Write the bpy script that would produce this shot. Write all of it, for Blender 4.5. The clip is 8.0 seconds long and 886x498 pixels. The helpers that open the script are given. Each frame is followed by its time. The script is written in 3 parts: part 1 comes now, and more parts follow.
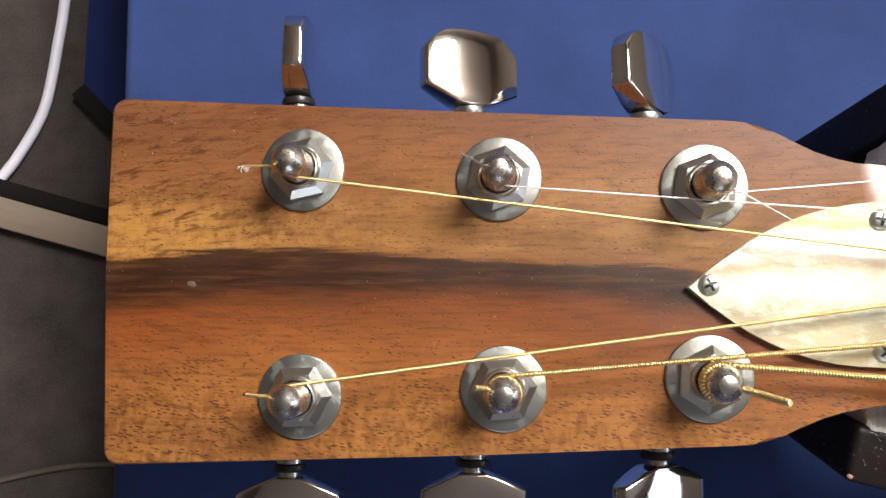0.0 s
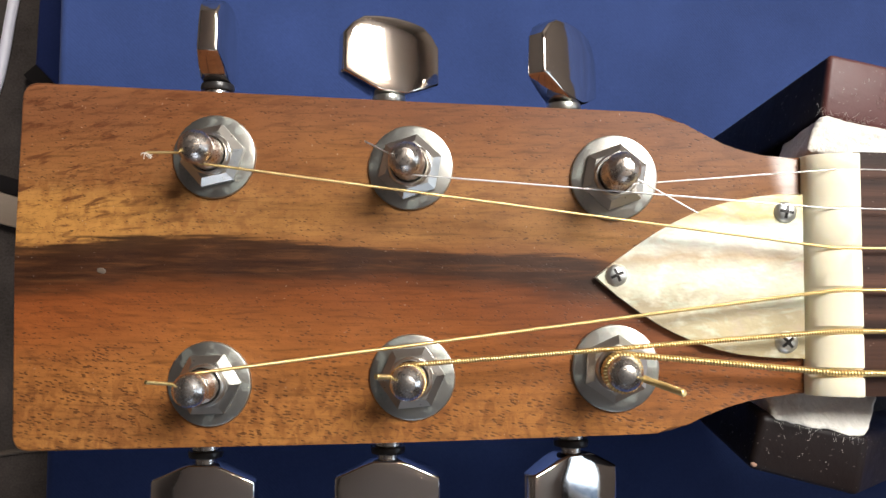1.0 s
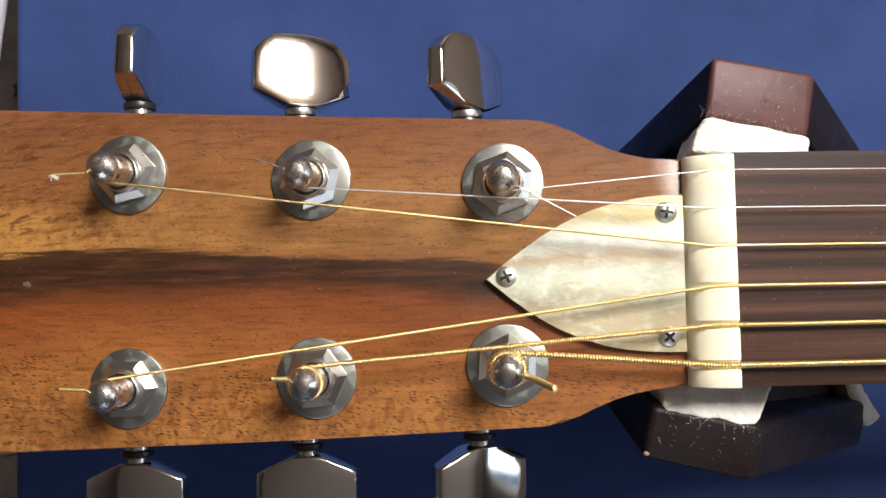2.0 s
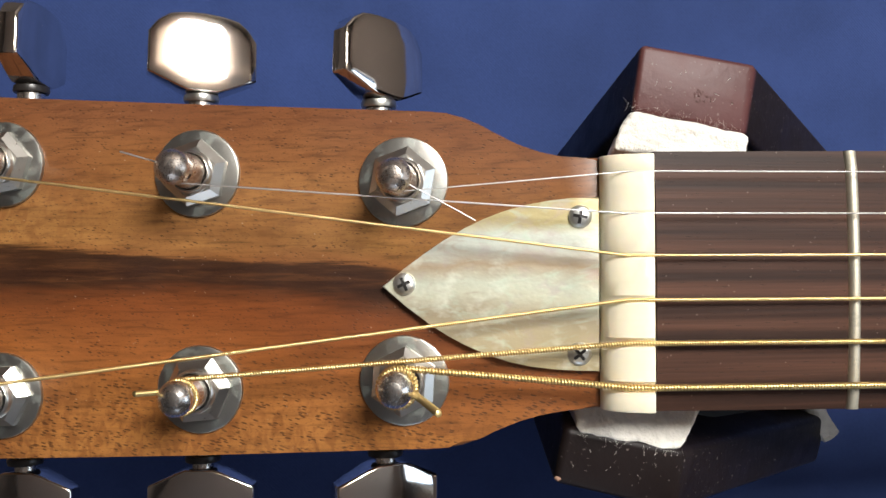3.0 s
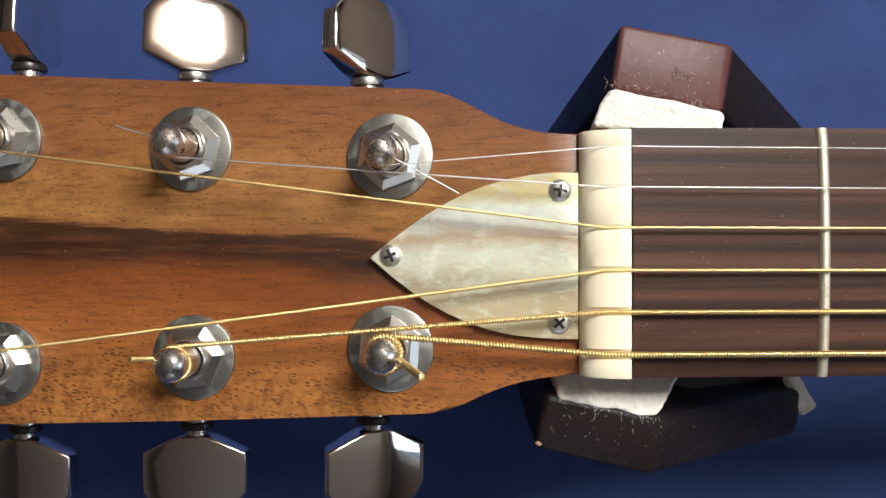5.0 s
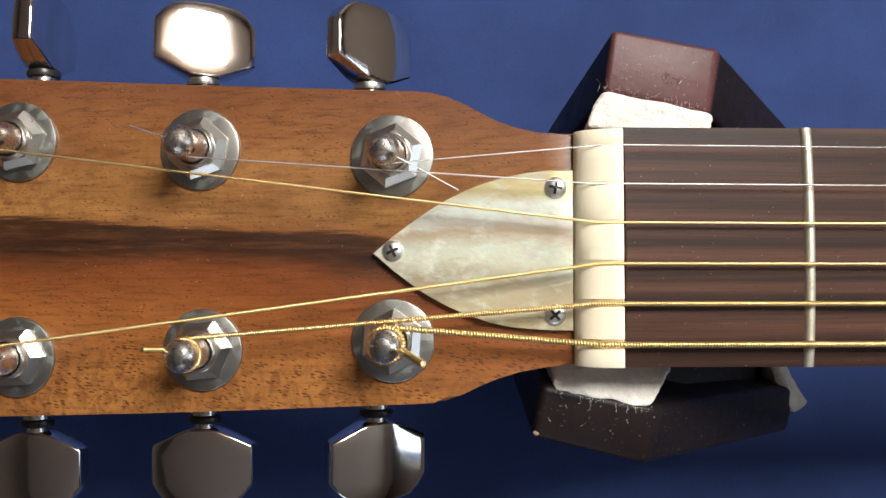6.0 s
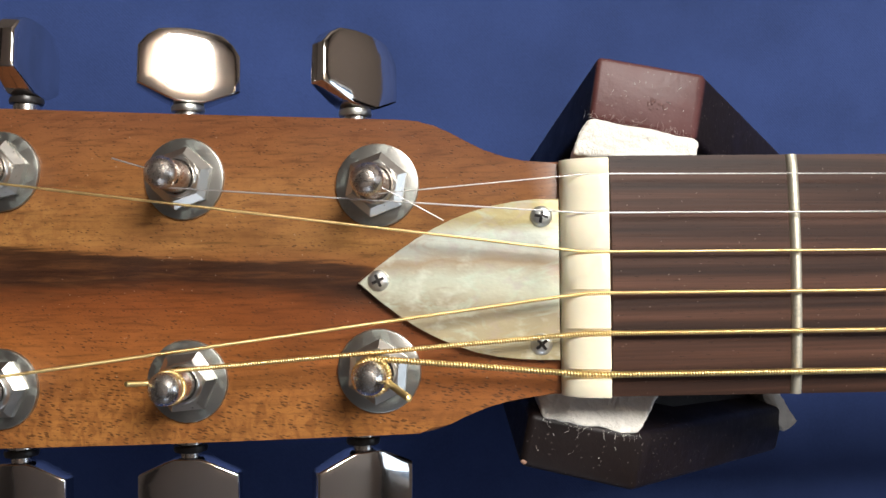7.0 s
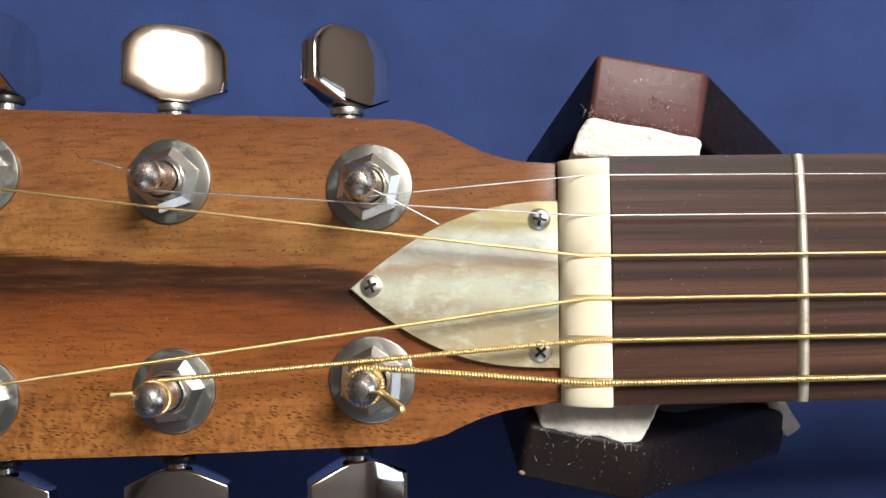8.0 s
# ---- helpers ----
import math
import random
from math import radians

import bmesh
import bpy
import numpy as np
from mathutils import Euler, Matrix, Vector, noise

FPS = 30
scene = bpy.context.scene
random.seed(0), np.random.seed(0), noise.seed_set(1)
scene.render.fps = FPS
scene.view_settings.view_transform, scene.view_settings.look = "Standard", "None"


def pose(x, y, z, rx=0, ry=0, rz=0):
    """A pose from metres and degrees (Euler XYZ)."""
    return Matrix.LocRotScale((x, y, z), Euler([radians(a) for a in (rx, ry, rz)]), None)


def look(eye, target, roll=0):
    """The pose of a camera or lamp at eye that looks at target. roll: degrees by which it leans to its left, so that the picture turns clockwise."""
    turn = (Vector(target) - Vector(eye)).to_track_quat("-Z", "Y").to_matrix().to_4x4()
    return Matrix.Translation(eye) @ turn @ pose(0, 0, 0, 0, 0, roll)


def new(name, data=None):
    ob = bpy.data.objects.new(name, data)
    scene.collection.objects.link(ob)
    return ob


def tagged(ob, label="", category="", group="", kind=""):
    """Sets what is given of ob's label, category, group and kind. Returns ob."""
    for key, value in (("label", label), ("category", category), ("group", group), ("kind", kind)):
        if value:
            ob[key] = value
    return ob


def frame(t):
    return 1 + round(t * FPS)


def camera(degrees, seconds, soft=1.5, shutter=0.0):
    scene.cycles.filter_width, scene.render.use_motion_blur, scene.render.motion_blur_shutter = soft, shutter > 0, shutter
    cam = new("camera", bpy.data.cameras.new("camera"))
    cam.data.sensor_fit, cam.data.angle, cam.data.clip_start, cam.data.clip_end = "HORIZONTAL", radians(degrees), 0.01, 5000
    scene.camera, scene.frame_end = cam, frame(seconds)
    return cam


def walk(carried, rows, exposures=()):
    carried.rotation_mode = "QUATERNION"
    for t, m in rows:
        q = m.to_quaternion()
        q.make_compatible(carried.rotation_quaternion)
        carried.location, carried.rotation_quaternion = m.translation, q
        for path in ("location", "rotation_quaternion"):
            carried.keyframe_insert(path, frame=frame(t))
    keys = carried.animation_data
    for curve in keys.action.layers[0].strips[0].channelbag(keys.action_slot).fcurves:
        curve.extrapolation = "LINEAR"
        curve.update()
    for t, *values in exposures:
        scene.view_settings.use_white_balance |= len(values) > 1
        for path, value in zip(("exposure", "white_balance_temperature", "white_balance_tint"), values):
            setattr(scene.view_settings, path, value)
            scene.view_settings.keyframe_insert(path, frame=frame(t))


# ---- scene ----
cam = camera(56.0, 8.0)
PATH = [
    (0.0, -0.0758, -0.0052, 0.4929, 4.25, -10.47, -0.06),
    (0.3, -0.0794, -0.0009, 0.4911, 3.06, -12.18, 0.33),
    (0.5, -0.0769, -0.0024, 0.4917, 3.40, -11.99, 0.53),
    (0.7, -0.0722, -0.0043, 0.4929, 3.08, -12.24, 0.56),
    (1.0, -0.0630, -0.0043, 0.4956, 3.09, -11.86, 0.28),
    (1.5, -0.0526, -0.0046, 0.5001, 2.79, -11.17, -0.64),
    (2.0, -0.0404, -0.0017, 0.5085, 2.63, -10.08, -1.23),
    (2.2, -0.0275, -0.0006, 0.5062, 3.23, -9.31, -1.08),
    (3.3, -0.0144, 0.0041, 0.4978, 0.33, -8.67, -0.02),
    (3.5, -0.0132, 0.0023, 0.4993, 0.59, -8.52, 0.01),
    (4.0, -0.0138, 0.0000, 0.5016, 0.49, -8.58, 0.03),
    (4.5, -0.0135, -0.0005, 0.5015, 0.57, -8.63, 0.13),
    (4.7, -0.0136, 0.0008, 0.5018, -0.02, -8.94, -0.01),
    (5.8, -0.0166, -0.0030, 0.5104, 1.08, -9.01, -0.16),
    (6.0, -0.0157, -0.0038, 0.5099, 1.34, -9.10, -0.20),
    (6.5, -0.0168, -0.0032, 0.5102, 1.50, -9.36, -0.40),
    (7.0, -0.0141, 0.0015, 0.5095, 1.50, -9.53, -0.61),
    (7.5, -0.0138, 0.0044, 0.5071, 1.39, -9.64, -0.62),
    (8.0, -0.0129, 0.0030, 0.5042, 1.30, -9.77, -0.78),
]
walk(cam, [(t, pose(x, y, z, rx, ry, rz)) for t, x, y, z, rx, ry, rz in PATH],
     exposures=[(0.0, 0.14), (1.0, 0.0), (2.2, -0.02), (3.5, -0.20), (8.0, -0.17)])

# ---- world and light ----
world = bpy.data.worlds.new("sky")
scene.world = world
world.use_nodes = True
sky = world.node_tree.nodes.new("ShaderNodeTexSky")
sky.sky_type = "NISHITA"
sky.sun_disc = False
sky.sun_elevation, sky.sun_rotation = radians(35), radians(200)
world.node_tree.nodes["Background"].inputs[1].default_value = 0.1
world.node_tree.links.new(sky.outputs[0], world.node_tree.nodes["Background"].inputs[0])


def area(name, eye, target, sx, sy, watts, colour):
    data = bpy.data.lights.new(name, "AREA")
    data.shape, data.size, data.size_y, data.energy, data.color = "RECTANGLE", sx, sy, watts, colour
    ob = new(name, data)
    ob.matrix_world = look(eye, target)
    return ob


LAMP = (0.60, 1.00, 2.10)
area("lamp_light", LAMP, (0.60, 1.00, 0.0), 0.80, 0.78, 104, (1.0, 0.97, 0.93))
# Added upward light to brighten the ceiling that the chrome reflects.
area("ceiling_fill", (LAMP[0], LAMP[1], 2.235), (LAMP[0], LAMP[1], 3.0), 0.80, 0.52, 44, (1.0, 0.93, 0.84))
area("window_light", (-0.2, -1.93, 1.35), (-0.2, 0.0, 0.9), 1.0, 0.6, 6, (0.66, 0.80, 1.0))
area("window_light", (2.33, -0.1, 1.62), (0.0, -0.1, 0.9), 1.1, 0.9, 9, (0.76, 0.87, 1.0))


# ---- materials ----
def material(name):
    m = bpy.data.materials.new(name)
    m.use_nodes = True
    nodes = m.node_tree.nodes
    return m, nodes, m.node_tree.links, nodes["Principled BSDF"]


class Net:
    """Short forms for the nodes of one material."""

    def __init__(self, name):
        self.m, self.nodes, self.links, self.bsdf = material(name)
        self.coord = self.nodes.new("ShaderNodeTexCoord").outputs["Object"]

    def put(self, socket, value):
        if isinstance(value, bpy.types.NodeSocket):
            self.links.new(value, socket)
        elif isinstance(value, (tuple, list)) and len(value) == 3 and socket.type == "RGBA":
            socket.default_value = (*value, 1)
        else:
            socket.default_value = value

    def math(self, op, a, b=0.0, c=0.0):
        n = self.nodes.new("ShaderNodeMath")
        n.operation = op
        for s, v in zip(n.inputs, (a, b, c)):
            self.put(s, v)
        return n.outputs[0]

    def scaled(self, sx, sy, sz, vector=None):
        n = self.nodes.new("ShaderNodeVectorMath")
        n.operation = "MULTIPLY"
        self.put(n.inputs[0], vector or self.coord)
        n.inputs[1].default_value = (sx, sy, sz)
        return n.outputs[0]

    def noise(self, vector, scale=1.0, detail=3.0, rough=0.5, distort=0.0):
        n = self.nodes.new("ShaderNodeTexNoise")
        self.put(n.inputs["Vector"], vector)
        n.inputs["Scale"].default_value, n.inputs["Detail"].default_value = scale, detail
        n.inputs["Roughness"].default_value, n.inputs["Distortion"].default_value = rough, distort
        return n.outputs["Fac"]

    def cells(self, vector, scale=1.0):
        n = self.nodes.new("ShaderNodeTexVoronoi")
        self.put(n.inputs["Vector"], vector)
        n.inputs["Scale"].default_value = scale
        return n.outputs["Distance"]

    def ramp(self, fac, stops):
        n = self.nodes.new("ShaderNodeValToRGB")
        self.put(n.inputs[0], fac)
        e = n.color_ramp.elements
        while len(e) < len(stops):
            e.new(0.5)
        for el, (at, c) in zip(e, stops):
            el.position = at
            el.color = (*c, 1) if isinstance(c, tuple) else (c, c, c, 1)
        return n.outputs[0]

    def fit(self, v, a, b, c=0.0, d=1.0):
        n = self.nodes.new("ShaderNodeMapRange")
        self.put(n.inputs[0], v)
        for i, x in enumerate((a, b, c, d)):
            n.inputs[i + 1].default_value = x
        return n.outputs[0]

    def mix(self, fac, a, b, kind="MIX"):
        n = self.nodes.new("ShaderNodeMix")
        n.data_type, n.blend_type = "RGBA", kind
        self.put(n.inputs[0], fac)
        self.put(n.inputs[6], a)
        self.put(n.inputs[7], b)
        return n.outputs[2]

    def split(self, vector=None):
        n = self.nodes.new("ShaderNodeSeparateXYZ")
        self.put(n.inputs[0], vector or self.coord)
        return n.outputs

    def bump(self, height, strength, distance):
        n = self.nodes.new("ShaderNodeBump")
        n.inputs["Strength"].default_value, n.inputs["Distance"].default_value = strength, distance
        self.put(n.inputs["Height"], height)
        self.links.new(n.outputs[0], self.bsdf.inputs["Normal"])

    def done(self, colour=None, rough=None, metal=0.0, **more):
        b = self.bsdf
        if colour is not None:
            self.put(b.inputs["Base Color"], colour)
        if rough is not None:
            self.put(b.inputs["Roughness"], rough)
        self.put(b.inputs["Metallic"], metal)
        for k, v in more.items():
            self.put(b.inputs[k.replace("_", " ")], v)
        return self.m


def koa():
    n = Net("figured_koa")
    x, y, z = n.split()
    wob = n.noise(n.scaled(18, 60, 60), 1, 3, 0.55)
    warp = n.noise(n.scaled(9, 25, 25), 1, 2)
    # middle line of the dark heart streak, in metres
    dx = n.math("ADD", x, 0.055)
    mid = n.math("ADD", n.math("MULTIPLY", n.math("MULTIPLY", dx, dx), -0.8), n.math("MULTIPLY_ADD", dx, -0.022, 0.0030))
    v = n.math("SUBTRACT", y, mid)
    v = n.math("ADD", v, n.math("MULTIPLY_ADD", wob, 0.006, -0.003))
    v = n.math("ADD", v, n.math("MULTIPLY_ADD", warp, 0.006, -0.003))
    # the grain fans out towards the end of the headstock
    comb_free = n.nodes.new("ShaderNodeCombineXYZ")
    n.put(comb_free.inputs[0], x)
    n.put(comb_free.inputs[1], n.math("ADD", y, n.math("MULTIPLY", n.fit(x, -0.06, -0.115, 0.0, 0.012), n.math("SIGN", v))))
    zone = n.ramp(n.fit(v, -0.036, 0.036), [
        (0.0, (0.47, 0.205, 0.056)), (0.14, (0.45, 0.182, 0.046)), (0.27, (0.38, 0.130, 0.032)), (0.38, (0.25, 0.074, 0.019)),
        (0.50, (0.18, 0.050, 0.014)), (0.57, (0.43, 0.205, 0.060)), (0.68, (0.41, 0.190, 0.058)), (0.78, (0.31, 0.127, 0.041)),
        (0.90, (0.245, 0.094, 0.036)), (1.0, (0.27, 0.105, 0.042))])
    # curly mottle in the golden wood
    gold = n.math("MAXIMUM", n.math("MULTIPLY", n.fit(n.math("ABSOLUTE", n.math("SUBTRACT", v, 0.011)), 0.010, 0.004), n.fit(x, -0.055, -0.085, 0.25, 1.0)), n.fit(v, -0.017, -0.026))
    mott = n.noise(n.scaled(520, 330, 330), 1, 2, 0.5, 0.8)
    zone = n.mix(n.math("MULTIPLY", n.fit(mott, 0.44, 0.62, 0.0, 0.62), gold), zone, (0.24, 0.085, 0.022))
    slow = n.noise(n.scaled(34, 85, 85), 1, 3)
    zone = n.mix(n.fit(slow, 0.42, 0.68, 0.0, 0.42), zone, (0.17, 0.052, 0.016))
    ember = n.math("MULTIPLY", n.fit(x, -0.078, -0.108), n.fit(n.math("ABSOLUTE", n.math("ADD", v, 0.011)), 0.009, 0.002))
    zone = n.mix(n.math("MULTIPLY", ember, 0.22), zone, (0.46, 0.10, 0.022))
    # golden figured patch at the end of the headstock
    patch = n.math("MULTIPLY", n.fit(x, -0.078, -0.096), n.fit(n.math("ABSOLUTE", n.math("SUBTRACT", v, 0.0085)), 0.0075, 0.0025))
    zone = n.mix(n.math("MULTIPLY", patch, n.fit(mott, 0.70, 0.40, 0.45, 0.80)), zone, (0.60, 0.29, 0.070))
    # long fibre
    fibre = n.noise(n.scaled(110, 1300, 1300), 1, 4, 0.65, 0.4)
    zone = n.mix(1.0, zone, n.ramp(fibre, [(0.30, 0.62), (0.47, 0.97), (0.75, 1.10)]), "MULTIPLY")
    band = n.noise(n.scaled(150, 640, 640, comb_free.outputs[0]), 1, 4, 0.62, 0.5)
    curl = n.math("MULTIPLY", n.fit(x, -0.070, -0.100, 0.30, 0.85), n.fit(v, -0.004, 0.014, 0.45, 1.0))
    zone = n.mix(n.math("MULTIPLY", n.fit(band, 0.47, 0.36), curl), zone, (0.125, 0.038, 0.014))
    zone = n.mix(1.0, zone, n.ramp(band, [(0.45, 1.0), (0.72, 1.12)]), "MULTIPLY")
    # streak
    wide = n.fit(x, -0.115, 0.004, 0.0058, 0.0024)
    d = n.math("DIVIDE", n.math("ADD", v, 0.0006), wide)
    rag = n.noise(n.scaled(38, 640, 640), 1, 4, 0.6)
    d = n.math("ADD", d, n.math("MULTIPLY_ADD", rag, 1.7, -0.85))
    low = n.fit(d, -1.7, -0.6)
    high = n.fit(d, 1.05, 0.80)
    dark = n.math("MULTIPLY", n.math("MULTIPLY", low, high), n.fit(x, 0.008, -0.004))
    zone = n.mix(n.math("MULTIPLY", dark, 0.92), zone, n.ramp(n.mix(0.45, rag, fibre), [(0.32, (0.012, 0.005, 0.003)), (0.5, (0.042, 0.017, 0.008)), (0.66, (0.13, 0.052, 0.018))]))
    # open pores, short dashes along the grain, dense in the lower sapwood
    turn = n.math("MULTIPLY_ADD", n.noise(n.scaled(30, 30, 30), 1, 1), 0.004, 0.0)
    comb = n.nodes.new("ShaderNodeCombineXYZ")
    n.put(comb.inputs[0], n.math("MULTIPLY", x, 660.0))
    n.put(comb.inputs[1], n.math("MULTIPLY", n.math("ADD", n.math("ADD", y, turn), n.math("MULTIPLY", x, 0.22)), 2150.0))
    n.put(comb.inputs[2], 0.0)
    cell = n.cells(comb.outputs[0], 1.0)
    many = n.fit(n.noise(n.scaled(80, 130, 130), 1, 2), 0.26, 0.58, 0.17, 0.30)
    dense = n.math("MULTIPLY", many, n.fit(y, -0.010, -0.021, 0.80, 1.25))
    pore = n.fit(n.math("SUBTRACT", dense, cell), -0.03, 0.05)
    pore = n.math("MULTIPLY", pore, n.fit(n.noise(n.scaled(260, 800, 800), 1, 1), 0.36, 0.50))
    col = n.mix(n.math("MULTIPLY", pore, 0.70), zone, (0.060, 0.022, 0.009))
    fine_pore = n.math("LESS_THAN", n.cells(n.scaled(1300, 3800, 1300, comb_free.outputs[0])), 0.20)
    col = n.mix(n.math("MULTIPLY", fine_pore, 0.45), col, (0.09, 0.034, 0.013))
    col = n.mix(1.0, col, (0.685, 0.672, 0.675), "MULTIPLY")
    # pale dust and tiny scratches
    dust = n.math("MULTIPLY", n.math("LESS_THAN", n.cells(n.scaled(620, 520, 480)), 0.062), n.fit(n.noise(n.scaled(60, 60, 60), 1, 2), 0.42, 0.58))
    col = n.mix(n.math("MULTIPLY", dust, 0.34), col, (0.62, 0.54, 0.46))
    n.bump(n.math("SUBTRACT", n.math("MULTIPLY", fibre, 0.3), pore), 0.25, 0.00012)
    smear = n.noise(n.scaled(50, 50, 50), 1, 4)
    return n.done(col, n.fit(smear, 0.3, 0.7, 0.34, 0.50), Specular_IOR_Level=0.34, Coat_Weight=0.3, Coat_Roughness=0.22)


def rosewood():
    n = Net("rosewood")
    band = n.noise(n.scaled(3.5, 260, 3), 1, 2.5, 0.5, 0.0)
    fine = n.noise(n.scaled(26, 1500, 12), 1, 3, 0.6)
    col = n.ramp(band, [(0.30, (0.013, 0.0065, 0.0045)), (0.44, (0.032, 0.0160, 0.0105)), (0.56, (0.060, 0.030, 0.0195)), (0.72, (0.092, 0.047, 0.031))])
    col = n.mix(1.0, col, n.ramp(fine, [(0.3, 0.7), (0.7, 1.2)]), "MULTIPLY")
    pore = n.math("LESS_THAN", n.cells(n.scaled(260, 2200, 60)), 0.14)
    col = n.mix(n.math("MULTIPLY", pore, 0.6), col, (0.008, 0.005, 0.004))
    dust = n.math("LESS_THAN", n.cells(n.scaled(520, 560, 420)), 0.060)
    col = n.mix(n.math("MULTIPLY", dust, 0.28), col, (0.5, 0.45, 0.4))
    n.bump(n.math("SUBTRACT", fine, pore), 0.35, 0.00012)
    return n.done(n.mix(1.0, col, (1.0, 0.87, 0.81), "MULTIPLY"), 0.52, 0.0, Specular_IOR_Level=0.22)


def metal(name, colour, rough, grime, grime_at=0.55, amount=0.6, scale=160, bump=0.1):
    n = Net(name)
    spots = n.noise(n.scaled(scale, scale, scale), 1, 5, 0.6)
    fine = n.noise(n.scaled(scale * 7, scale * 7, scale * 7), 1, 3)
    dirt = n.math("MULTIPLY", n.fit(spots, grime_at, grime_at + 0.15), amount)
    col = n.mix(dirt, colour, grime)
    n.bump(fine, bump, 0.00006)
    return n.done(col, n.math("ADD", n.math("MULTIPLY_ADD", dirt, 0.35, rough), n.math("MULTIPLY_ADD", fine, 0.12, -0.06)), 1.0)


def pearl():
    n = Net("mother_of_pearl")
    x, y, z = n.split()
    warp = n.noise(n.scaled(45, 70, 70), 1, 3, 0.55, 0.8)
    lay2 = n.noise(n.scaled(90, 230, 210), 1.0, 3, 0.6, 1.5)
    cloud = n.noise(n.scaled(190, 260, 230), 1, 3, 0.6)
    fine = n.noise(n.scaled(500, 800, 500), 1, 3, 0.6)
    v = n.math("ADD", y, n.math("MULTIPLY_ADD", warp, 0.007, -0.0035))
    col = n.ramp(n.fit(v, -0.0156, 0.0145), [
        (0.0, (0.50, 0.42, 0.27)), (0.20, (0.56, 0.49, 0.34)), (0.32, (0.44, 0.37, 0.27)), (0.42, (0.68, 0.68, 0.56)), (0.50, (0.70, 0.74, 0.64)),
        (0.60, (0.50, 0.39, 0.28)), (0.68, (0.62, 0.64, 0.60)), (0.78, (0.72, 0.78, 0.74)), (0.87, (0.60, 0.52, 0.29)), (1.0, (0.54, 0.45, 0.25))])
    col = n.mix(n.fit(lay2, 0.55, 0.72, 0.0, 0.55), col, (0.66, 0.80, 0.70))
    col = n.mix(n.fit(lay2, 0.45, 0.30, 0.0, 0.55), col, (0.50, 0.38, 0.30))
    col = n.mix(n.fit(cloud, 0.56, 0.74, 0.0, 0.7), col, (0.86, 0.89, 0.80))
    col = n.mix(n.fit(cloud, 0.44, 0.30, 0.0, 0.4), col, (0.55, 0.45, 0.48))
    n.bump(n.math("ADD", n.math("ADD", warp, n.math("MULTIPLY", fine, 0.15)), n.math("MULTIPLY", cloud, 0.6)), 0.36, 0.0006)
    col = n.mix(1.0, col, (0.94, 0.94, 0.88), "MULTIPLY")
    return n.done(col, 0.44, 0.48, Coat_Weight=0.4, Coat_Roughness=0.10)


def plain(name, colour, rough, spread=0.15, scale=200, bump=0.15, depth=0.0001, metal_=0.0, stretch=(1, 1, 1), **more):
    n = Net(name)
    a = n.noise(n.scaled(*[scale * s for s in stretch]), 1, 4, 0.6)
    b = n.noise(n.scaled(*[scale * 0.13 * s for s in stretch]), 1, 2)
    f = n.math("ADD", n.math("MULTIPLY_ADD", a, spread, 1 - spread / 2), n.math("MULTIPLY_ADD", b, spread, -spread / 2))
    col = n.mix(1.0, colour, n.ramp(n.math("MULTIPLY", f, 0.5), [(0.0, 0.0), (1.0, 2.0)]), "MULTIPLY")
    n.bump(a, bump, depth)
    return n.done(col, rough, metal_, **more)


def cloth(name, colour, pitch, spread=0.35, patch=16, uneven=0.8):
    n = Net(name)
    x, y, z = n.split()
    wx = n.math("SINE", n.math("MULTIPLY", x, 6.283 / pitch))
    wy = n.math("SINE", n.math("MULTIPLY", y, 6.283 / pitch))
    weave = n.math("MULTIPLY", wx, wy)
    fuzz = n.noise(n.scaled(900, 900, 900), 1, 3)
    fold = n.noise(n.scaled(patch, patch, patch), 1, 6, 0.62)
    f = n.math("ADD", n.math("MULTIPLY", weave, 0.012), n.math("ADD", n.math("MULTIPLY_ADD", fuzz, spread, -spread / 2), n.math("MULTIPLY_ADD", fold, uneven, 1.0 - uneven / 2)))
    col = n.mix(1.0, colour, n.ramp(n.math("MULTIPLY", f, 0.5), [(0.0, 0.0), (1.0, 2.0)]), "MULTIPLY")
    n.bump(n.math("ADD", n.math("MULTIPLY", weave, 0.2), fuzz), 0.25, pitch * 0.2)
    return n.done(col, 0.9, 0.0, Sheen_Weight=0.04, Sheen_Roughness=0.5, Specular_IOR_Level=0.12)


KOA = koa()
ROSE = rosewood()
NICKEL = metal("worn_nickel", (0.48, 0.48, 0.45), 0.33, (0.27, 0.31, 0.27), 0.50, 0.6, 330, 0.22)
HEXMETAL = metal("polished_nickel", (0.64, 0.63, 0.59), 0.30, (0.42, 0.38, 0.32), 0.58, 0.30, 200, 0.02)
CHROME = metal("chrome", (0.68, 0.66, 0.63), 0.26, (0.42, 0.36, 0.30), 0.60, 0.5, 300, 0.04)
KNOB = metal("chrome_button", (0.78, 0.75, 0.72), 0.075, (0.46, 0.42, 0.38), 0.64, 0.35, 330, 0.02)
SCREW = metal("zinc_screw", (0.70, 0.72, 0.70), 0.40, (0.40, 0.42, 0.38), 0.55, 0.5, 500, 0.3)
RUSTY = metal("tarnished_post", (0.60, 0.55, 0.50), 0.28, (0.30, 0.19, 0.13), 0.50, 0.75, 520, 0.35)
BRONZE = metal("bronze_winding", (0.82, 0.62, 0.28), 0.38, (0.5, 0.33, 0.12), 0.60, 0.12, 400, 0.05)
STEEL = metal("plain_steel_wire", (0.70, 0.69, 0.67), 0.42, (0.5, 0.47, 0.43), 0.6, 0.1, 400, 0.03)
FRETWIRE = metal("nickel_silver_fretwire", (0.62, 0.58, 0.47), 0.52, (0.30, 0.28, 0.22), 0.5, 0.5, 300, 0.1)
PEARL = pearl()
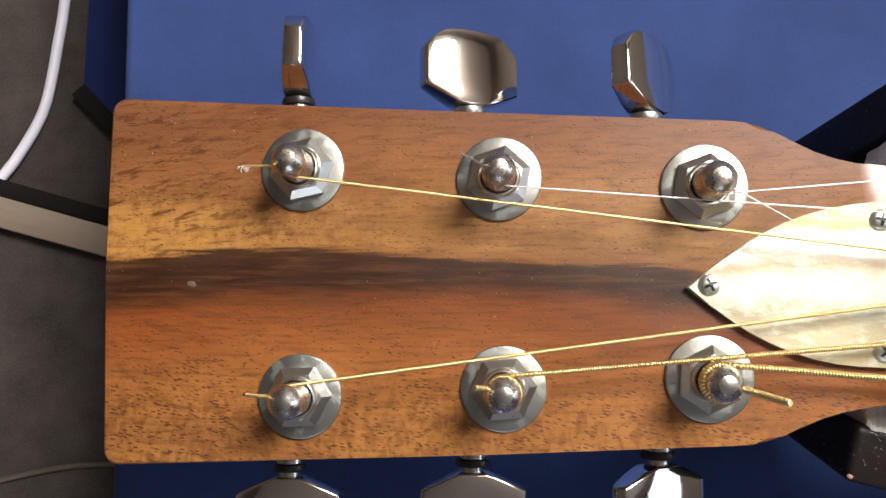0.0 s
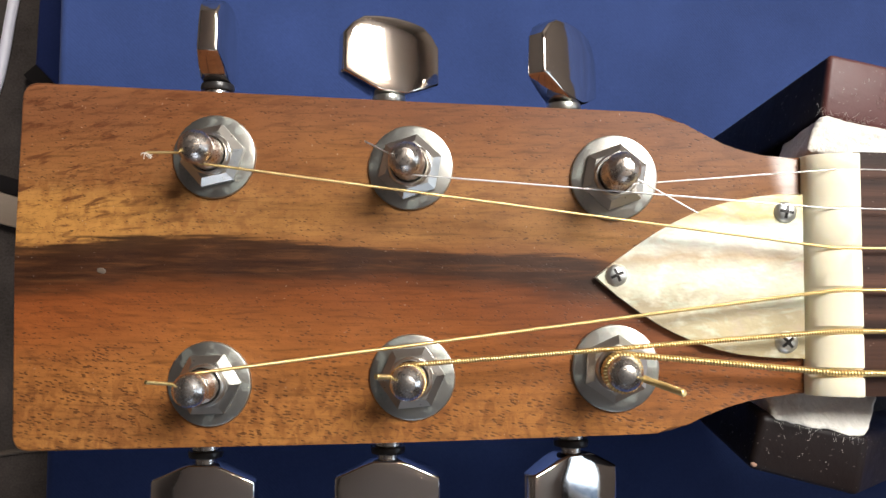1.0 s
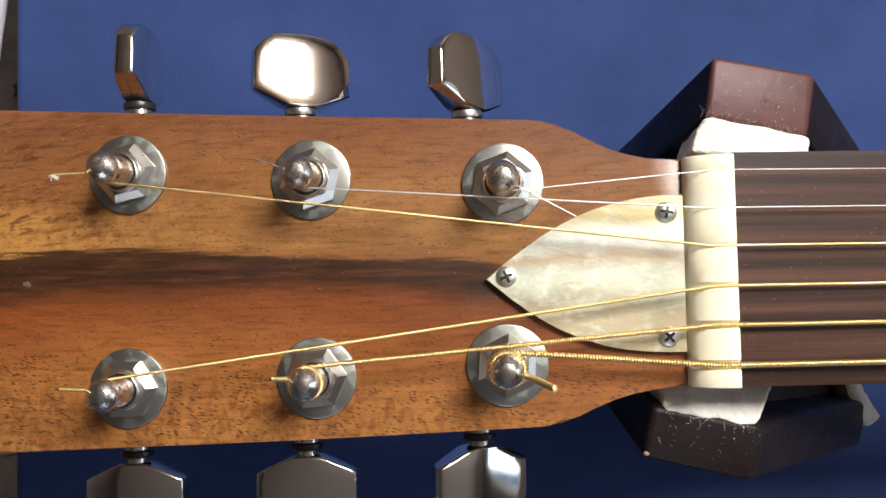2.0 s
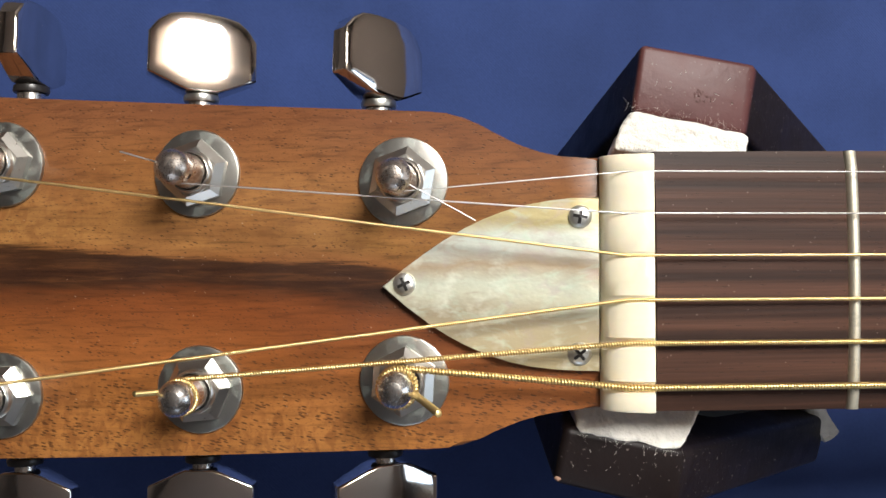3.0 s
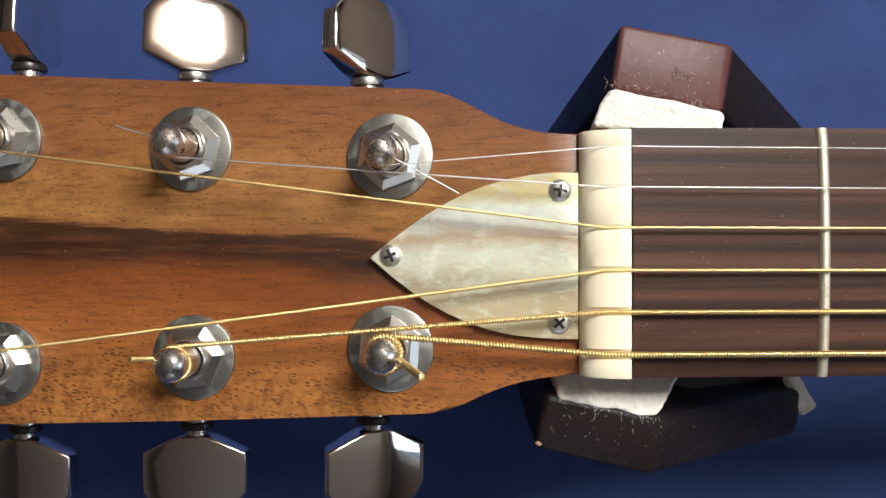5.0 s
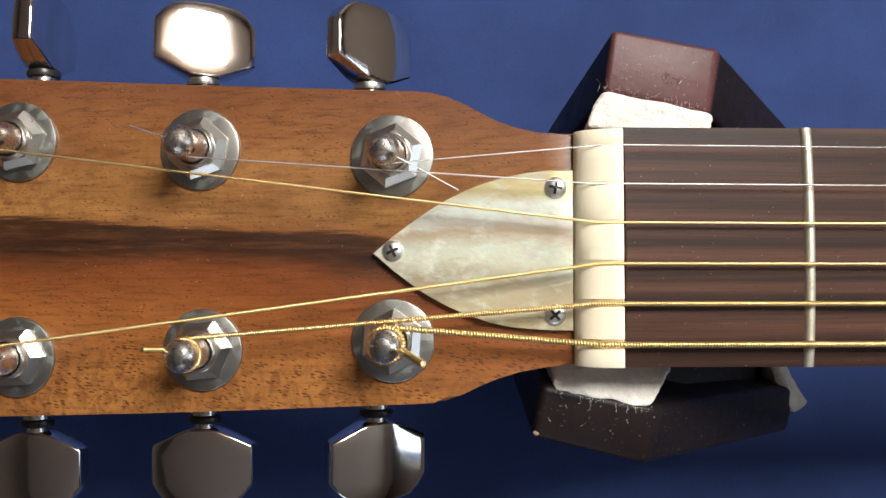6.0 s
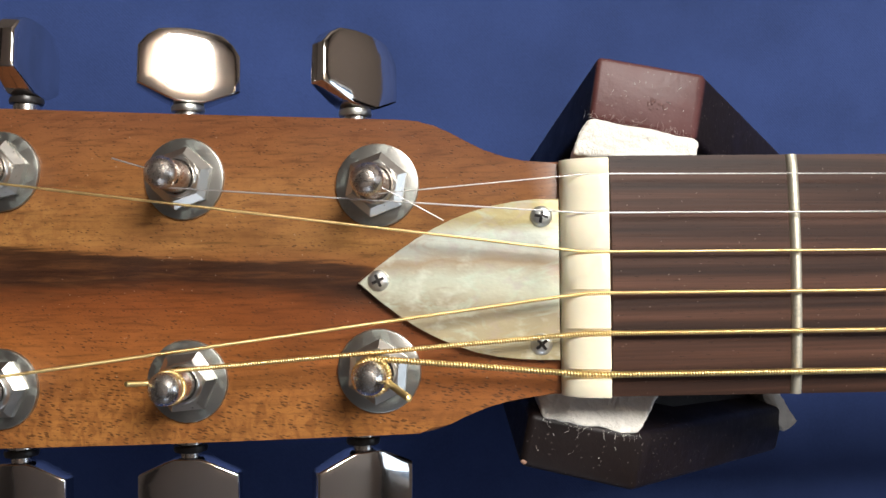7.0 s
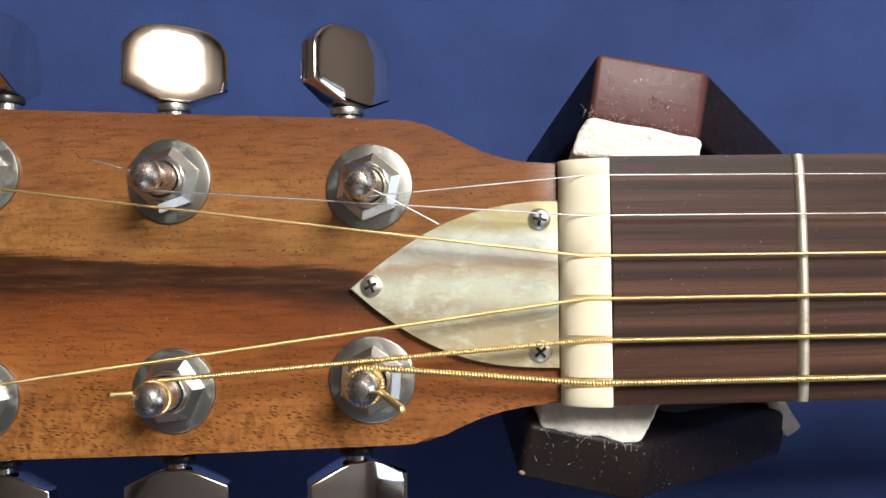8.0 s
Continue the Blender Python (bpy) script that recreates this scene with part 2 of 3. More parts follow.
BONE = plain("polished_bone", (0.86, 0.79, 0.60), 0.29, 0.10, 120, 0.08, 0.0001, stretch=(1, 4, 1), Subsurface_Weight=0.15, Subsurface_Radius=(0.002, 0.0014, 0.0008), Subsurface_Scale=1.0)
BLACKRUB = plain("black_plastic", (0.018, 0.016, 0.015), 0.35, 0.2)


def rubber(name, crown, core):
    """Black rubber skin, its crown coloured as lit above that height in metres."""
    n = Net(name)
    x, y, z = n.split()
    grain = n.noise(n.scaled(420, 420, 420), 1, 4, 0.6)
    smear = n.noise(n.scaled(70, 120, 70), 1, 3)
    lit_crown = n.math("MULTIPLY", n.fit(z, crown, crown + 0.0010), n.fit(smear, 0.25, 0.6, 0.75, 1.0))
    # core: the crown's colour, with the light that falls on it mixed in
    col = n.mix(lit_crown, (0.008, 0.005, 0.005), core)
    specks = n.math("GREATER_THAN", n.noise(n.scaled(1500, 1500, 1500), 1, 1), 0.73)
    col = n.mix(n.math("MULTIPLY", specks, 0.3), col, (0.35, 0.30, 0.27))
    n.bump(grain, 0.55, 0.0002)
    return n.done(col, n.fit(smear, 0.3, 0.7, 0.42, 0.56), 0.0, Specular_IOR_Level=n.math("MULTIPLY_ADD", n.math("MULTIPLY", lit_crown, 1.0 if core[0] > 0.05 else 0.2), 0.24, 0.17))


# One rubber twice: crown coloured lamp-lit for one arm, shaded for the other.
LIT_RUBBER = rubber("lit_maroon_rubber", 0.3538, (0.085, 0.026, 0.024))
SHADED_RUBBER = rubber("shaded_brown_rubber", 0.3488, (0.0105, 0.0065, 0.006))
FELT = plain("white_wool_felt", (0.76, 0.73, 0.66), 0.95, 0.4, 600, 0.9, 0.0009, Sheen_Weight=0.4)
BLUE = cloth("blue_canvas", (0.0245, 0.0425, 0.128), 0.0011, 0.25, 16, 1.1)
DEEPBLUE = cloth("deep_blue_fabric", (0.013, 0.022, 0.085), 0.0014)
CARPET = cloth("brown_carpet", (0.052, 0.042, 0.037), 0.004, 1.1, 38, 1.7)
BATTEN = plain("pale_beech", (0.21, 0.155, 0.11), 0.55, 0.3, 60, 0.1, 0.0002, stretch=(1, 6, 6))
CORD = plain("dull_cord_sheath", (0.085, 0.064, 0.048), 0.8, 0.3)
CABLE = plain("white_cable_jacket", (0.72, 0.70, 0.78), 0.4, 0.06)
BLACKTRIM = plain("black_trim", (0.010, 0.008, 0.008), 0.85, 0.3, Specular_IOR_Level=0.12)
WALL = plain("beige_wall_paint", (0.13, 0.105, 0.09), 0.9, 0.1, 8, 0.1, 0.002)
CEIL = plain("ceiling_paint", (0.74, 0.64, 0.55), 0.95, 0.06, 8, 0.1, 0.002)
WHITE = plain("white_enamel", (0.78, 0.78, 0.76), 0.4, 0.05)
SCUFF = plain("torn_maroon_rubber", (0.075, 0.030, 0.026), 0.7, 0.4)
CHIP = plain("raw_chipped_core", (0.26, 0.15, 0.10), 0.8, 0.4)
DEBRIS = plain("pale_debris", (0.085, 0.062, 0.045), 0.6, 0.3)

MM = Matrix.Scale(0.001, 4)


# ---- mesh helpers ----
def part(name, bm, mat, parent=None, label="", smooth=35, m=None, keep=False):
    """Links a bmesh drawn in millimetres as one mesh under parent."""
    bmesh.ops.recalc_face_normals(bm, faces=bm.faces) if not keep else None
    if m is not None:
        bm.transform(m)
    bm.transform(MM)
    me = bpy.data.meshes.new(name)
    bm.to_mesh(me)
    bm.free()
    me.materials.append(mat)
    if smooth:
        me.polygons.foreach_set("use_smooth", [True] * len(me.polygons))
        me.set_sharp_from_angle(angle=radians(smooth))
    ob = new(name, me)
    ob.parent = parent
    if label:
        tagged(ob, label)
    return ob


def box(x0, x1, y0, y1, z0, z1, bevel=0.0, seg=2):
    bm = bmesh.new()
    bmesh.ops.create_cube(bm, size=1)
    bm.transform(Matrix.Translation(((x0 + x1) / 2, (y0 + y1) / 2, (z0 + z1) / 2)) @ Matrix.Diagonal((x1 - x0, y1 - y0, z1 - z0, 1)))
    if bevel:
        bmesh.ops.bevel(bm, geom=bm.edges[:], offset=bevel, segments=seg, profile=0.5, affect="EDGES")
    return bm


def prism(outline, z0, z1, bevel=0.0, seg=2, taper=0.0):
    """A flat slab with that outline of (x, y), from z0 up to z1; bevel rounds its top rim."""
    bm = bmesh.new()
    low = [bm.verts.new((x, y, z0)) for x, y in outline]
    high = [bm.verts.new((x, y, z1)) for x, y in outline]
    n = len(outline)
    bm.faces.new(low[::-1])
    top = bm.faces.new(high)
    for i in range(n):
        bm.faces.new((low[i], low[(i + 1) % n], high[(i + 1) % n], high[i]))
    if bevel:
        bmesh.ops.bevel(bm, geom=list(top.edges), offset=bevel, segments=seg, profile=0.5, affect="EDGES")
    return bm


def lathe(profile, n=32):
    """A turned body round z from (radius, height) pairs."""
    bm = bmesh.new()
    rings = []
    for r, z in profile:
        if r < 1e-6:
            rings.append([bm.verts.new((0, 0, z))])
        else:
            rings.append([bm.verts.new((r * math.cos(2 * math.pi * i / n), r * math.sin(2 * math.pi * i / n), z)) for i in range(n)])
    for a, b in zip(rings, rings[1:]):
        for i in range(n):
            j = (i + 1) % n
            q = [a[i % len(a)], a[j % len(a)], b[j % len(b)], b[i % len(b)]]
            q = list(dict.fromkeys(q))
            if len(q) > 2:
                bm.faces.new(q)
    return bm


def curve_points(ctrl, step):
    """Points along a smooth curve through ctrl, about step apart."""
    pts = [Vector(c) for c in ctrl]
    pts = [2 * pts[0] - pts[1], *pts, 2 * pts[-1] - pts[-2]]
    out = []
    for p0, p1, p2, p3 in zip(pts, pts[1:], pts[2:], pts[3:]):
        k = max(1, int((p2 - p1).length / step))
        for i in range(k):
            t = i / k
            out.append(0.5 * ((2 * p1) + (p2 - p0) * t + (2 * p0 - 5 * p1 + 4 * p2 - p3) * t * t + (3 * p1 - p0 - 3 * p2 + p3) * t ** 3))
    out.append(pts[-2])
    return out


def tube(points, radius, n=8, wind=0.0, depth=0.0, caps=True):
    """A round wire along points; wind: the pitch of a wrapped winding, depth its groove."""
    bm = bmesh.new()
    rings, run, up, before = [], 0.0, None, None
    for i, p in enumerate(points):
        d = (points[min(i + 1, len(points) - 1)] - points[max(i - 1, 0)]).normalized()
        if up is None:
            up = d.cross(Vector((0, 0, 1)))
            up = d.cross(Vector((1, 0, 0))).normalized() if up.length < 0.1 else up.normalized()
        up = (up - d * up.dot(d)).normalized()
        side = d.cross(up)
        run += (p - before).length if before is not None else 0
        before = p
        ring = []
        for k in range(n):
            a = 2 * math.pi * k / n
            r = radius - (depth * (0.5 + 0.5 * math.cos(2 * math.pi * run / wind - a)) if wind else 0)
            ring.append(bm.verts.new(p + (up * math.cos(a) + side * math.sin(a)) * r))
        rings.append(ring)
    for a, b in zip(rings, rings[1:]):
        for i in range(n):
            bm.faces.new((a[i], a[(i + 1) % n], b[(i + 1) % n], b[i]))
    if caps:
        bm.faces.new(rings[0][::-1])
        bm.faces.new(rings[-1])
    return bm


def thing(name, label, category, m=None, group="", kind=""):
    ob = new(name)
    ob.empty_display_size = 0.02
    ob.matrix_world = m or Matrix.Identity(4)
    return tagged(ob, label, category, group, kind)


# ---- the room ----
def slab(name, label, x0, x1, y0, y1, z0, z1, mat):
    ob = part(name, box(x0 * 1000, x1 * 1000, y0 * 1000, y1 * 1000, z0 * 1000, z1 * 1000), mat, smooth=0)
    return tagged(ob, label, "room", kind="structure")


tagged(slab("floor", "dark brown woven carpet floor", -2.0, 2.4, -2.0, 2.0, -0.1, 0.0, CARPET), category="floor")
slab("ceiling", "plain off-white ceiling", -2.1, 2.5, -2.1, 2.1, 2.4, 2.5, CEIL)
slab("wall_north", "plain beige painted wall", -2.1, 2.5, 2.0, 2.1, 0.0, 2.4, WALL)
slab("wall_west", "plain beige painted wall", -2.1, -2.0, -2.0, 2.0, 0.0, 2.4, WALL)


def pierced_wall(name, pieces, m):
    """A wall along x, 0.1 m thick, left open round its window."""
    bm = bmesh.new()
    for x0, x1, z0, z1 in pieces:
        piece = box(x0, x1, -100, 0, z0, z1)
        tmp = bpy.data.meshes.new("tmp")
        piece.to_mesh(tmp)
        piece.free()
        bm.from_mesh(tmp)
        bpy.data.meshes.remove(tmp)
    tagged(part(name, bm, WALL, smooth=0, m=m), "beige painted wall with a window opening", "wall", kind="structure")


def window_at(name, m):
    ob = thing(name, "white framed window letting in cool daylight", "window", m, kind="structure")
    for x0, x1, z0, z1 in ((-700, -650, 0, 1000), (650, 700, 0, 1000), (-650, 650, 0, 50), (-650, 650, 950, 1000), (-25, 25, 50, 950)):
        part("window_frame", box(x0, x1, -30, 30, z0, z1, 3), WHITE, ob)


pierced_wall("wall_south", ((-2100, -900, 0, 2400), (500, 2500, 0, 2400), (-900, 500, 0, 850), (-900, 500, 1850, 2400)), Matrix.Translation((0, -2000, 0)))
pierced_wall("wall_east", ((-2000, -800, 0, 2400), (600, 2000, 0, 2400), (-800, 600, 0, 1120), (-800, 600, 2120, 2400)), Matrix.Translation((2400, 0, 0)) @ pose(0, 0, 0, 0, 0, 90))
window_at("window_1", Matrix.Translation((-0.2, -2.05, 0.85)))
window_at("window_2", Matrix.Translation((2.45, -0.1, 1.12)) @ pose(0, 0, 0, 0, 0, 90))
lamp = thing("ceiling_lamp", "white rectangular ceiling lamp, switched on", "lamp", Matrix.Translation((LAMP[0], LAMP[1], 2.4)))
part("housing", box(-450, 450, -430, 430, -280, -180, 6), WHITE, lamp)
for sx in (-350, 350):
    part("hanger_rod", box(sx - 4, sx + 4, -4, 4, -182, -1), WHITE, lamp)

# ---- the blue support under the guitar ----
TOP = 230.0
support = thing("padded_bench", "bench pad covered in blue canvas under the guitar neck", "bench")


def pad_outline(x0, x1, y0, y1, r=10):
    out = []
    for cx, cy, a0 in ((x1 - r, y1 - r, 0), (x0 + r, y1 - r, 90), (x0 + r, y0 + r, 180), (x1 - r, y0 + r, 270)):
        out += [(cx + r * math.cos(radians(a0 + a)), cy + r * math.sin(radians(a0 + a))) for a in (0, 30, 60, 90)]
    return out


part("cover", prism(pad_outline(-126, 900, -420, 420, 6), TOP - 40, TOP, 2.5, 3), BLUE, support)
part("body", prism(pad_outline(-100, 880, -400, 400, 6), 0, TOP - 40), BLACKTRIM, support, "black side under the cover")

# ---- the guitar ----
TILT = -14.5
G = Matrix.Translation((0, 0, 0.35)) @ pose(0, 0, 0, 0, TILT, 0)
guitar = thing("acoustic_guitar", "acoustic guitar headstock of orange-brown figured koa with chrome tuners, strung", "guitar", G)


def headstock_outline():
    upper = [(34.9, 21.6), (31.5, 21.6), (28, 21.9), (24.5, 22.7), (20.5, 24.1), (16.5, 26.2), (13.3, 28.0), (10.8, 29.2), (8.0, 29.9), (4.5, 30.3)]
    lower = [(4.5, -29.8), (8.0, -29.55), (10.5, -29.1), (13.3, -28.0), (16.5, -26.4), (20.5, -24.7), (24.5, -23.5), (28, -22.8), (31.5, -22.3), (34.9, -22.1)]
    end = []
    for cx, cy, a0 in ((-111.4, 33.9, 92), (-111.3, -31.7, 180)):
        end += [(cx + 2.9 * math.cos(radians(a0 + a)), cy + 2.9 * math.sin(radians(a0 + a))) for a in (0, 22, 44, 66, 88)]
    end.insert(5, (-114.6, 2.5))
    return upper + [(-40, 32.6)] + end + [(-40, -31.9)] + lower


part("headstock", prism(headstock_outline(), -15, 0, 0.75, 4), KOA, guitar, "satin figured koa headstock with a dark heart streak", 40)


def neck_pose():
    """The fingerboard's own frame: x along the neck from the back of the string nut, level in the room."""
    return Matrix.Translation((43.4, 0, 0)) @ pose(0, 0, 0, 0, -TILT, 0)


NECK = neck_pose()


def neck_section(x, half):
    """A D-shaped neck section at x, from the fingerboard's underside down."""
    pts = []
    for i in range(13):
        a = math.pi * i / 12
        pts.append((x, -half * math.cos(a), -4.0 - 16.5 * math.sin(a) ** 0.8))
    return pts


def loft(sections, close=True):
    bm = bmesh.new()
    rings = [[bm.verts.new(p) for p in s] for s in sections]
    n = len(rings[0])
    for a, b in zip(rings, rings[1:]):
        for i in range(n):
            bm.faces.new((a[i], a[(i + 1) % n], b[(i + 1) % n], b[i]))
    bm.faces.new(rings[0][::-1])
    bm.faces.new(rings[-1])
    return bm


part("neck", loft([neck_section(x, h) for x, h in ((-12, 20.8), (0, 21.6), (100, 23.4), (330, 26.8))]), KOA, guitar, "satin brown neck shaft", 50, NECK)


def board_section(x, half):
    pts = [(x, -half, -4.0)]
    for i in range(15):
        y = -half + 2 * half * i / 14
        edge = 0.25 if i in (0, 14) else 0.0
        pts.append((x, y, 2.6 - y * y / 620.0 - edge))
    pts.append((x, half, -4.0))
    return pts


part("fingerboard", loft([board_section(x, h) for x, h in ((0.05, 22.3), (100, 24.2), (330, 28.0))]), ROSE, guitar, "dark streaked rosewood fingerboard, dusty", 30, NECK)


def fret(at, half):
    rings = []
    for i in range(17):
        y = -half + 2 * half * i / 16
        z = 2.6 - y * y / 620.0
        tip = 0.35 if i in (0, 16) else 0.0
        rings.append([(at + 1.15 * math.cos(math.pi * k / 8), y, z - 0.3 + (1.25 - tip) * math.sin(math.pi * k / 8)) for k in range(9)])
    return loft(rings)


SCALE = 650.0
for i in range(1, 8):
    at = SCALE * (1 - 2 ** (-i / 12)) + 0.4
    part("fret", fret(at, 22.3 + at * 0.0185), FRETWIRE, guitar, "", 50, NECK)

STR_Y = (18.6, 11.5, 4.4, -3.1, -10.4, -17.9)
GAUGE = (0.115, 0.155, 0.28, 0.37, 0.52, 0.67)
FAR_Y = (19.3, 11.7, 4.0, -3.9, -11.8, -19.9)


def string_nut():
    """Bone nut: level back, top falling in a curve towards the headstock, with six string slots."""
    prof = [(34.6, -0.5), (34.7, 1.2), (35.2, 2.4), (36.2, 3.4), (37.6, 4.25), (39.4, 4.75), (41.4, 4.95), (43.1, 4.95), (43.4, 4.75), (43.4, -0.5)]
    ys = {-22.1, 21.6, -21.7, 21.2}
    for y, r in zip(STR_Y, GAUGE):
        ys |= {y - r - 0.35, y - r - 0.1, y, y + r + 0.1, y + r + 0.35}
    for k in range(-20, 21, 4):
        ys.add(k + 0.013)
    bm = bmesh.new()
    rows = []
    for y in sorted(ys):
        drop = 0.25 if y < -22.0 or y > 21.5 else 0.0
        for sy, r in zip(STR_Y, GAUGE):
            if abs(y - sy) <= r + 0.15:
                drop = r * 1.3 if abs(y - sy) < 0.01 else r * 0.9
        rows.append([bm.verts.new((x, y, max(z - (drop if z > 2 else 0), -0.5))) for x, z in prof])
    for a, b in zip(rows, rows[1:]):
        for i in range(len(prof)):
            j = (i + 1) % len(prof)
            bm.faces.new((a[i], a[j], b[j], b[i]))
    bm.faces.new(rows[0][::-1])
    bm.faces.new(rows[-1])
    return bm


part("string_nut", string_nut(), BONE, guitar, "ivory-coloured polished bone string nut", 45)

# truss rod cover
cover_outline = [(34.5, 14.5), (30, 14.45), (25.8, 14.0), (21.8, 13.3), (17.9, 12.2), (14.4, 10.9), (10.9, 9.2), (7.3, 7.1), (3.9, 4.8), (0.2, 2.1), (-3.6, -1.0),
                 (0.6, -4.4), (4.9, -7.6), (7.9, -9.5), (10.9, -11.1), (14.8, -12.8), (18.8, -14.1), (22.7, -14.9), (26.6, -15.3), (30.5, -15.5), (34.4, -15.6)]
cover = part("truss_rod_cover", prism(cover_outline, 0.02, 1.5, 0.25, 2), PEARL, guitar, "pointed mother-of-pearl truss rod cover", 30)


def screw_head():
    bm = lathe([(2.0, -1.2), (2.05, 0.15), (1.95, 0.45), (1.6, 0.75), (1.1, 0.95), (0.0, 1.02)], 24)
    return bm


def cross_shade():
    bm = bmesh.new()
    w, l = 0.28, 1.25
    pts = [(w, w), (w, l), (-w, l), (-w, w), (-l, w), (-l, -w), (-w, -w), (-w, -l), (w, -l), (w, -w), (l, -w), (l, w)]
    # Black cross just proud of the head, colouring in the recess's shade.
    a = [bm.verts.new((x, y, 1.10 - 0.10 * (x * x + y * y))) for x, y in pts]
    c = bm.verts.new((0, 0, 1.07))
    for i in range(12):
        bm.faces.new((a[i], a[(i + 1) % 12], c))
    return bm


for (x, y), turn in zip(((0.4, -0.5), (31.2, 11.2), (31.0, -12.6)), (25, 80, 40)):
    m = Matrix.Translation((x, y, 1.4)) @ pose(0, 0, 0, 0, 0, turn)
    s = part("screw", screw_head(), SCREW, cover, "small cross-head chrome screw", 40, m)
    part("slot_shade", cross_shade(), BLACKRUB, s, "", 0, m)


# ---- tuners ----
def washer():
    return lathe([(4.0, 0.0), (7.98, 0.0), (8.05, 0.35), (7.92, 0.72), (7.6, 0.85), (4.0, 0.95)], 56)


def hex_nut(turn):
    """Hexagonal bushing nut with a chamfered crown and a collar."""
    bm = bmesh.new()
    rings = []
    for r, z, hexed in ((6.25, 0.9, 1), (6.25, 2.1, 1), (4.7, 3.3, 1), (4.2, 3.35, 0), (4.05, 4.2, 0), (3.8, 4.5, 0), (3.5, 4.45, 0), (3.45, 2.2, 0)):
        ring = []
        for i in range(48):
            a = 2 * math.pi * i / 48
            flat = math.cos(math.pi / 6) / math.cos((a % (math.pi / 3)) - math.pi / 6)
            ring.append(bm.verts.new((r * (flat * hexed + (1 - hexed) * 0.96) * math.cos(a + turn), r * (flat * hexed + (1 - hexed) * 0.96) * math.sin(a + turn), z)))
        rings.append(ring)
    for a, b in zip(rings, rings[1:]):
        for i in range(48):
            bm.faces.new((a[i], a[(i + 1) % 48], b[(i + 1) % 48], b[i]))
    return bm


def string_post():
    return lathe([(3.1, -14.0), (3.1, 5.6), (2.98, 6.6), (2.52, 7.8), (2.38, 8.8), (2.45, 9.6), (2.85, 10.4), (3.05, 10.7), (3.08, 11.6), (2.95, 12.1), (2.3, 12.85), (1.75, 13.3), (1.6, 13.45), (0.9, 13.66), (0.0, 13.72)], 36)


def button():
    """Tuner button: broad chrome wedge, swelling faces, angled shoulders at the shaft. Local: u across, v outwards, w thick."""
    bm = bmesh.new()
    us = [-10.8, -9.0, -6.8, -4.8, -2.8, 0.0, 2.8, 4.8, 6.8, 9.0, 10.8]
    cols = []
    for u in us:
        a = abs(u)
        v0 = 0.0 if a < 3.2 else (a - 3.2) * 0.46
        v1 = 16.5 - 0.015 * a * a - max(0.0, a - 8.0) * 1.05
        w = 3.15 - 0.0088 * a * a
        cols.append([[bm.verts.new((u, v0 + (v1 - v0) * k, s * (w - 0.10 * (1 - k) ** 2 - 0.28 * k * k))) for k in (0, 0.25, 0.5, 0.75, 1.0)] for s in (1, -1)])
    for a, b in zip(cols, cols[1:]):
        for s in (0, 1):
            for k in range(4):
                bm.faces.new((a[s][k], b[s][k], b[s][k + 1], a[s][k + 1]))
        for k in (0, 4):
            bm.faces.new((a[0][k], b[0][k], b[1][k], a[1][k]))
    for c in (cols[0], cols[-1]):
        for k in range(4):
            bm.faces.new((c[0][k], c[0][k + 1], c[1][k + 1], c[1][k]))
    bmesh.ops.recalc_face_normals(bm, faces=bm.faces)
    bm.normal_update()
    sharp = [e for e in bm.edges if len(e.link_faces) == 2 and e.calc_face_angle(0) > radians(40)]
    bmesh.ops.bevel(bm, geom=sharp, offset=0.5, segments=3, profile=0.5, affect="EDGES")
    return bm


